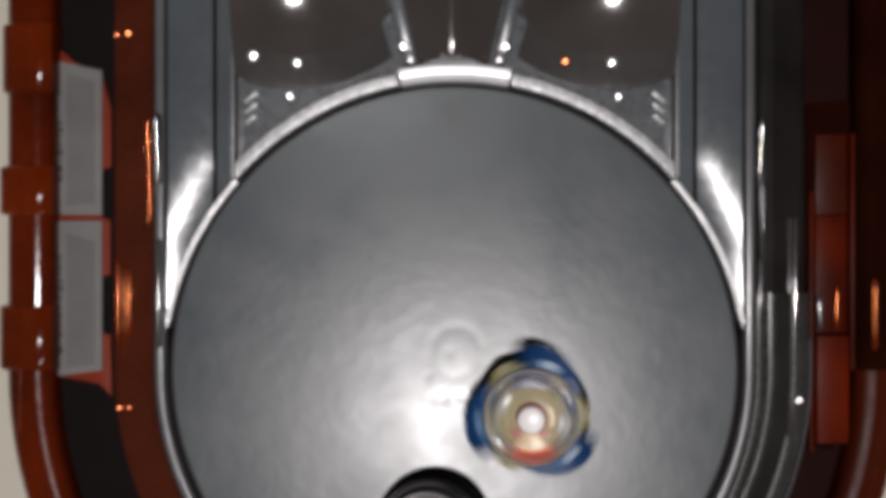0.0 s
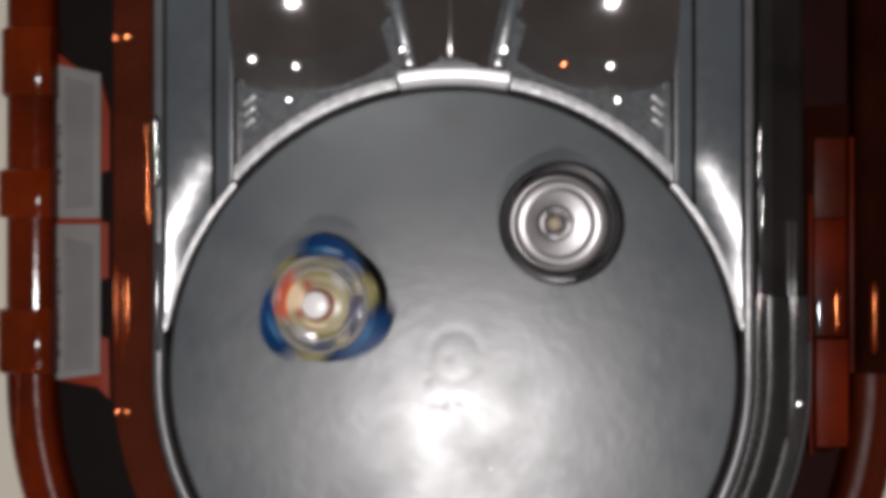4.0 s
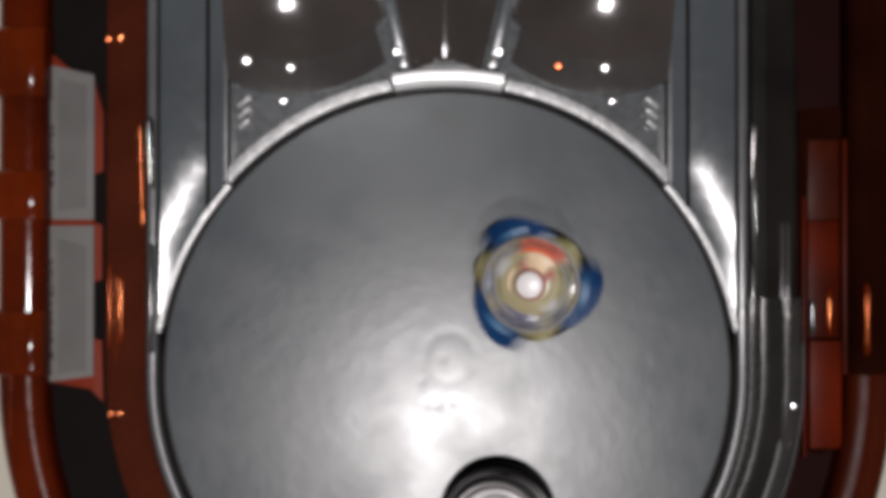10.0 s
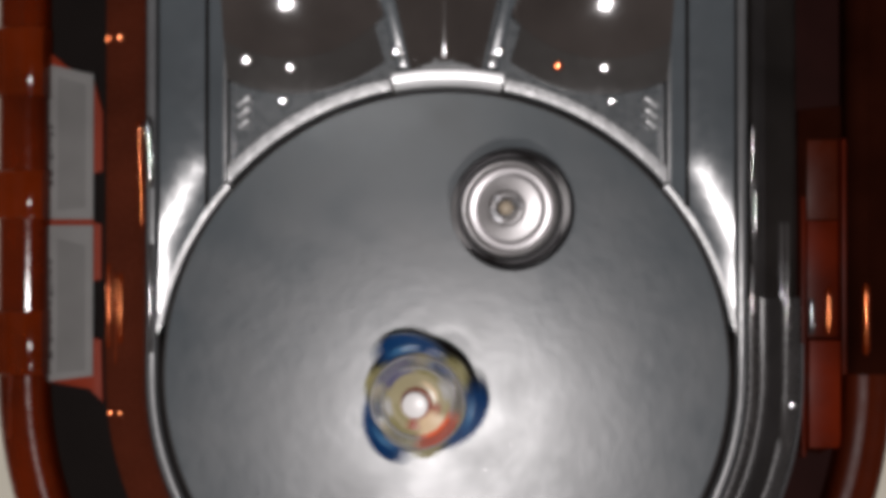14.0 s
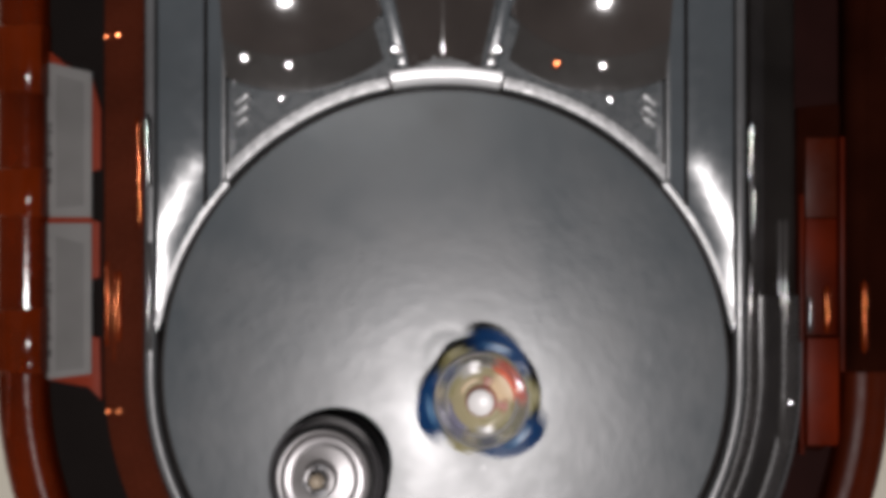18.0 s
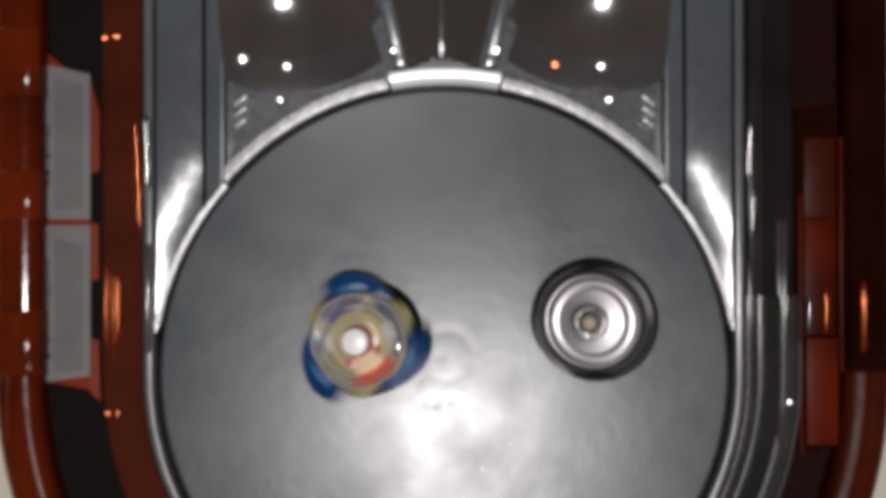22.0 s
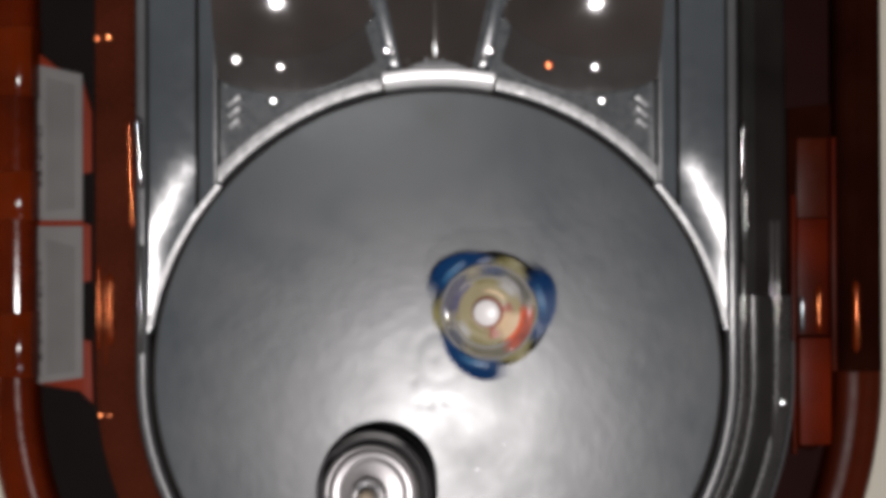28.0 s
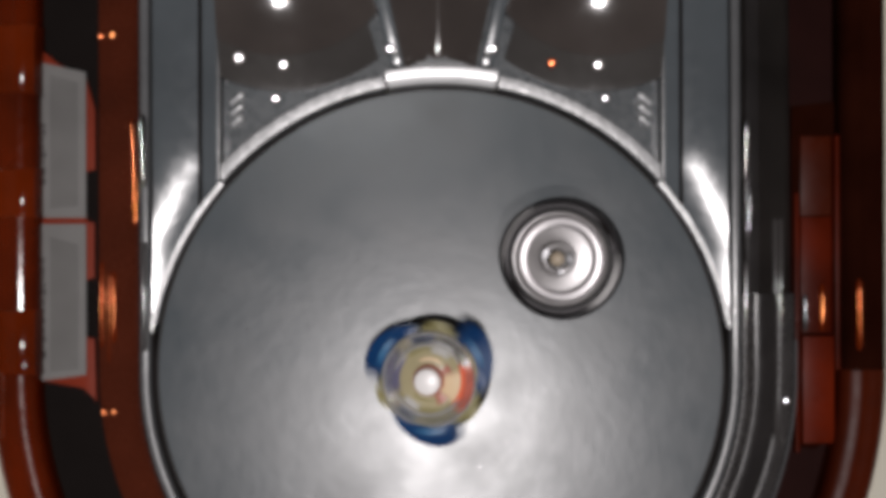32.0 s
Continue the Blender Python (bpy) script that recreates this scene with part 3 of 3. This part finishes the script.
def build_blue_top():
    top = tagged(new("toy_spinner"), "blue and olive spinning toy with orange patch and white cap", "spinning toy", "spinning toys in the bowl")
    part("tip", lathe([(0, 0), (1.6, 0.5), (2.6, 3), (3.2, 7), (4, 7.2)], 24), BLACK, top, "black plastic tip")
    # Cone spread wide and black, so its edge serves as the top's shadow.
    part("driver", lathe([(0, 5.0), (6, 5.4), (14, 6.4), (22.4, 8.0), (23.4, 8.8), (23.0, 10.0), (17, 12), (0, 13)], 36), BLACK, top, "black cone, widened to stand for the shadow")
    part("weight_ring", lathe([(8, 11.5), (19.0, 11.5), (20.0, 12.4), (20.0, 15.4), (19.2, 16.4), (8, 16.4)], 48, close=True), DARKSTEEL, top,
         "dark metal weight ring")
    part("base_ring", lathe([(9, 16.2), (20.0, 16.2), (20.9, 17.0), (20.9, 19.2), (20.0, 20.2), (9, 20.2)], 60, close=True), OLIVE, top, "olive yellow ring")
    for k in range(3):
        a = 120.0 * k + 74
        edge = [(28.8 - 8.2 * (t ** 1.6) - 3.0 * math.exp(-t * 14), a - 4 - 76 * t) for t in np.linspace(0, 1, 18)]
        pts = [(r * math.cos(radians(b)), r * math.sin(radians(b))) for r, b in edge]
        pts += [(17.0 * math.cos(radians(b)), 17.0 * math.sin(radians(b))) for b in np.linspace(a - 84, a, 10)]
        blade = slab(pts, 14.6, 21.6, 2.2)
        for v in blade.verts:
            r = math.hypot(v.co.x, v.co.y)
            v.co.z -= 0.34 * max(0.0, r - 19.5) * (1.0 if v.co.z > 17 else 0.2)
        part("blade", blade, BLUE, top, "blue plastic blade")
        part("blade_top", sector(19.6, 22.4, a - 46, a - 18, 18.6, 21.4, 1.0), SKY, top, "lighter blue blade top")
        part("blade_tip", sector(18.4, 22.6, a - 112, a - 90, 17.0, 20.6, 0.8), OLIVE, top, "olive yellow blade tip")
    part("core", lathe([(0, 20), (18.6, 20), (18.8, 21.2), (17.8, 22.2), (14.4, 22.6), (13.0, 23.4), (10.8, 24.4), (7.2, 25.4), (0, 25.6)], 60),
         PALEGOLD, top, "pale gold core")
    part("patch", sector(12.6, 17.6, -34, 36, 21.4, 24.2, 0.5), RED, top, "orange red patch")
    part("patch", sector(6.0, 12.5, -30, 30, 22.6, 25.7, 0.6), GOLD, top, "peach orange patch")
    part("patch", sector(6.2, 9.6, 31, 52, 22.6, 25.6, 0.4), WINE, top, "dark red patch")
    part("patch", sector(6.2, 10.4, -56, -32, 22.6, 25.5, 0.4), WINE, top, "dark red patch")
    part("patch", sector(9.4, 17.4, 150, 212, 21.4, 24.0, 0.6), LAVENDER, top, "lavender grey patch")
    part("patch", sector(14.2, 17.8, 92, 128, 21.4, 23.2, 0.4), BLUE, top, "blue patch under the clear ring")
    part("patch", sector(14.6, 17.8, 232, 262, 21.4, 23.2, 0.4), HAZE, top, "hazy blue patch under the clear ring")
    for r0, r1, a0, a1, mat in ((11.2, 12.9, 58, 142, OLIVE), (9.4, 10.8, 62, 120, UMBEROLIVE), (7.4, 8.8, 66, 128, GOLD), (11.4, 12.9, 222, 318, OLIVE),
                                (9.6, 11.0, 240, 292, UMBEROLIVE), (7.2, 8.4, 236, 300, OLIVE), (15.0, 16.4, 44, 86, UMBEROLIVE), (15.2, 16.6, 268, 318, OLIVE)):
        part("swirl", sector(r0, r1, a0, a1, 21.6, 25.3 if r1 < 10 else 24.4 if r1 < 14 else 23.4, 0.4), mat, top, "curved raised rib")
    # White arcs here and on the outer edge: ring highlights put into colour.
    for a0, a1 in ((38, 172), (216, 336)):
        part("inner_ring", lathe([(13.1, 23.0), (13.1, 25.2), (13.5, 25.7), (14.1, 25.2), (14.1, 22.6)], 40, start=a0, stop=a1, close=True), MILK, top,
             "thin white arc that holds a highlight")
    part("clear_ring", annulus(14.3, 17.9, 24.1, 24.7, 0.8), CLEAR, top, "wide clear plastic ring")
    for a0, a1 in ((48, 128), (150, 262), (284, 376)):
        part("clear_edge", lathe([(17.7, 22.0), (17.7, 25.1), (18.0, 25.5), (18.5, 25.0), (18.5, 22.0)], 36, start=a0, stop=a1, close=True), MILK, top,
             "clear ring's edge with its highlight in white")
    part("patch", sector(10.6, 15.6, 60, 98, 21.6, 25.0, 0.8), MILK, top, "hazy white patch")
    part("patch", sector(8.8, 12.8, 228, 262, 21.6, 24.6, 0.6), MILK, top, "hazy white patch")
    part("collar", lathe([(4.6, 25.2), (6.3, 25.2), (5.9, 27.4), (5.4, 28.0), (4.6, 28.0)], 40, close=True), WINE, top, "dark red collar")
    part("cap", lathe([(5.1, 26.0), (5.1, 29.9), (4.8, 30.7), (3.9, 31.1), (0, 31.4)], 40), WHITE, top, "white round cap")
    return top


def build_steel_top():
    top = tagged(new("toy_spinner"), "polished steel spinning toy with a black base, widened to stand for the shadow", "spinning toy", "spinning toys in the bowl")
    part("tip", lathe([(0, 0), (1.5, 0.5), (2.5, 3), (3.2, 6), (4, 6.2)], 24), BLACK, top, "black plastic tip")
    # Base widened beyond the ring: its rim gives the dark crescent of shadow.
    part("driver", lathe([(0, 5.0), (6, 5.3), (16, 6.0), (23.4, 6.6), (24.6, 7.2), (24.8, 8.0), (23.4, 8.8), (20.5, 9.8), (20.5, 14.2), (0, 14.2)], 48), SHADOW_BASE, top,
         "black base, widened to stand for the shadow")
    part("outer_ring", lathe([(17, 12.2), (22.4, 12.2), (23.4, 12.9), (23.5, 14.2), (23.1, 15.0), (22.6, 15.2), (22.0, 14.9), (21.6, 14.0), (17, 13.8)], 72,
                             close=True), GUNMETAL, top, "dark grey metal ring")
    for a in (0, 180):
        part("ring_arc", sector(20.9, 23.3, a - 31, a + 31, 14.4, 16.3, 0.7, 18), PEWTER, top, "raised grey metal arc")
        part("ring_gap", sector(20.4, 22.4, a + 48, a + 74, 13.4, 14.6, 0.3, 8), BLACK, top, "dark gap in the ring")
    part("disc", lathe([(0, 14.2), (18.4, 14.2), (18.9, 15.2), (18.8, 18.0), (18.4, 18.8), (17.8, 19.1), (17.4, 18.9), (13.0, 18.8), (12.4, 19.1),
                        (11.2, 19.2), (10.6, 19.35), (8.4, 19.65), (7.0, 20.1), (6.6, 21.0), (0, 21.4)], 96), STEEL, top, "turned steel disc with grooves")
    part("bead_ring", lathe([(12.5, 18.7), (12.8, 19.4), (13.6, 19.72), (14.9, 19.82), (16.1, 19.7), (16.9, 19.35), (17.4, 18.6)], 96), POLISHED, top,
         "bright polished ring")
    part("hub", lathe([(6.7, 20.8), (6.7, 23.4), (6.2, 24.4), (5.2, 24.8), (4.4, 24.5), (4.0, 23.6), (3.8, 22.8), (0, 22.8)], 48), STEEL, top, "steel hub")
    for a, w in ((10, 26), (128, 14), (205, 34)):
        part("notch", sector(3.9, 6.1, a - w, a + w, 23.2, 25.0, 0.25, 8), DARKSTEEL, top, "dark notch")
    part("washer", lathe([(2.2, 22.6), (3.7, 22.6), (3.7, 24.0), (3.2, 24.6), (2.2, 24.6)], 32, close=True), PEWTER, top, "grey metal washer")
    part("bolt", lathe([(3.1, 22.8), (3.1, 26.6), (2.7, 27.8), (1.6, 28.6), (0, 28.9)], 6), BRASS, top, "tan hexagonal bolt")
    return top


# ---- ways of the tops: places at half seconds, in millimetres from the bowl's axis ----
BLUE_A = (
    (28.7, -17.7), (23.9, -2.9), (13.9, 10.0), (2.3, 19.8), (-8.0, 26.7), (-21.8, 32.5),
    (-33.9, 34.3), (-44.4, 32.3), (-52.3, 27.6), (-56.2, 19.4), (-54.1, 8.9), (-47.1, -0.7),
    (-35.9, -7.7), (-21.1, -9.7), (-8.9, -7.9), (5.3, -5.1),)
BLUE_B = (
    (16.1, 2.1), (24.5, 8.6), (31.5, 17.8), (31.4, 27.9), (30.1, 35.6), (23.5, 41.6),
    (16.4, 41.2), (8.8, 38.5), (-0.7, 32.4), (-6.2, 23.3), (-10.3, 12.5), (-12.4, 2.3),
    (-12.8, -10.5), (-8.7, -19.2), (-3.8, -26.6), (2.7, -30.1),)
BLUE_C = (
    (8.0, -30.7), (12.1, -29.2), (14.0, -25.1), (14.1, -17.1), (12.8, -10.3), (8.9, -2.8),
    (3.8, 4.6), (-3.0, 10.4), (-9.6, 14.5), (-17.0, 17.7), (-24.8, 19.1), (-30.1, 17.5),
    (-34.8, 13.6), (-35.6, 9.5), (-34.4, 5.2), (-29.5, 2.2),)
BLUE_D = (
    (-22.7, 1.1), (-16.6, 0.9), (-9.2, 1.7), (-1.6, 3.9), (5.5, 6.2), (12.0, 10.0),
    (16.3, 14.3), (18.5, 18.7), (17.4, 24.5), (16.6, 27.1), (12.8, 27.6), (8.8, 25.1),
    (4.3, 22.7), (0.6, 17.2), (-2.6, 10.9), (-5.1, 3.9), (-6.2, -2.7),)
STEEL_A = (
    (-12.8, -64.1), (10.9, -63.6), (29.7, -55.2), (45.9, -40.3), (57.2, -21.7), (63.0, 0.9),
    (61.4, 23.4), (51.9, 44.1), (36.7, 58.1), (17.3, 68.8), (-3.5, 73.1), (-25.5, 71.5),
    (-44.3, 62.6), (-58.8, 46.3), (-67.0, 25.1), (-68.6, 3.1),)
STEEL_B = (
    (-62.1, -17.6), (-49.9, -35.5), (-32.6, -49.1), (-8.1, -57.6), (15.8, -58.5), (32.2, -50.1),
    (45.0, -38.4), (58.7, -22.4), (65.0, -2.5), (63.7, 19.5), (54.7, 37.7), (39.9, 54.4),
    (21.1, 64.5), (-1.9, 67.8), (-23.8, 64.0), (-42.7, 53.4),)
STEEL_C = (
    (-55.3, 37.6), (-62.2, 18.9), (-65.2, -2.1), (-61.1, -22.1), (-49.7, -39.1), (-31.9, -51.5),
    (-11.9, -55.8), (11.3, -58.0), (26.9, -49.7), (41.7, -39.7), (51.2, -21.5), (56.5, -0.8),
    (53.3, 20.6), (44.8, 38.6), (29.4, 53.9), (13.2, 62.9),)
STEEL_D = (
    (-6.8, 66.2), (-25.9, 62.8), (-41.6, 52.6), (-55.0, 38.1), (-60.7, 20.9), (-61.9, 2.0),
    (-54.8, -16.1), (-41.0, -31.3), (-28.7, -45.1), (-7.0, -48.4), (10.4, -46.5), (30.5, -39.9),
    (43.2, -27.9), (53.1, -11.0), (55.8, 8.0), (52.4, 27.0), (42.6, 44.3),)
BLUE_WAY = BLUE_A + BLUE_B + BLUE_C + BLUE_D
STEEL_WAY = STEEL_A + STEEL_B + STEEL_C + STEEL_D
# turn of the blue top, in degrees, with its times
SPIN_T = (0, 1, 2, 3, 6, 7, 8, 9, 10, 11, 12, 13, 14, 17, 18, 19, 20, 21, 22, 23, 24, 25, 28, 29, 30, 31, 32)
SPIN_A = (-90, -1297, -2506, -3701, -7227, -8388, -9542, -10681, -11812, -12933, -14083, -15168, -16255, -19445, -20488, -21514, -22539, -23542, -24542, -25515, -26484, -27450, -30269, -31163, -32070, -32963, -33852)


def glide(way, t):
    """The place at t on a smooth line through the half-second places."""
    s = min(max(t * 2, 0.0), len(way) - 1.0)
    i = min(int(s), len(way) - 2)
    f = s - i
    p0, p1, p2, p3 = (way[min(max(j, 0), len(way) - 1)] for j in (i - 1, i, i + 1, i + 2))
    return [0.5 * (2 * b + (c - a) * f + (2 * a - 5 * b + 4 * c - d) * f * f + (3 * b - a - 3 * c + d) * f ** 3) for a, b, c, d in zip(p0, p1, p2, p3)]


def stand(x, y, turn, high, t, sway, inward, side, up):
    """A top whose cap is over x, y: its axis leans inwards with the slope of the bowl, a little to one side, and sways."""
    w = radians(1100.0 * t)
    # The sideways lean bares the wide black base in place of a cast shadow.
    axis = Vector((-inward * x / CURVE - side + sway * math.cos(w), -inward * y / CURVE + up + sway * math.sin(w), 0))
    axis.z = math.sqrt(1 - axis.x ** 2 - axis.y ** 2)
    x, y = x - high * axis.x, y - high * axis.y
    m = pose(x / 1000, y / 1000, (bowl_height(math.hypot(x, y)) + 0.1) / 1000)
    return m @ Vector((0, 0, 1)).rotation_difference(axis).to_matrix().to_4x4() @ Matrix.Rotation(radians(turn), 4, "Z")


def motions():
    times = [i / 30 for i in range(0, 961)]
    rows = []
    for t in times:
        x, y = glide(BLUE_WAY, t)
        turn = float(np.interp(t, SPIN_T, SPIN_A))
        rows.append((t, stand(x, y, turn, 31.4, t, 0.03, 0.2, 0.14, 0.03)))
    walk(blue_top, rows)
    rows = []
    for t in times:
        x, y = glide(STEEL_WAY, t)
        rows.append((t, stand(x, y, -1500.0 * t + 8.0 * t * t, 28.9, t + 0.1, 0.025, 0.45, 0.22, 0.06)))
    walk(steel_top, rows)


build_room()
the_arena = build_arena()
build_tray(the_arena)
blue_top = build_blue_top()
steel_top = build_steel_top()
motions()
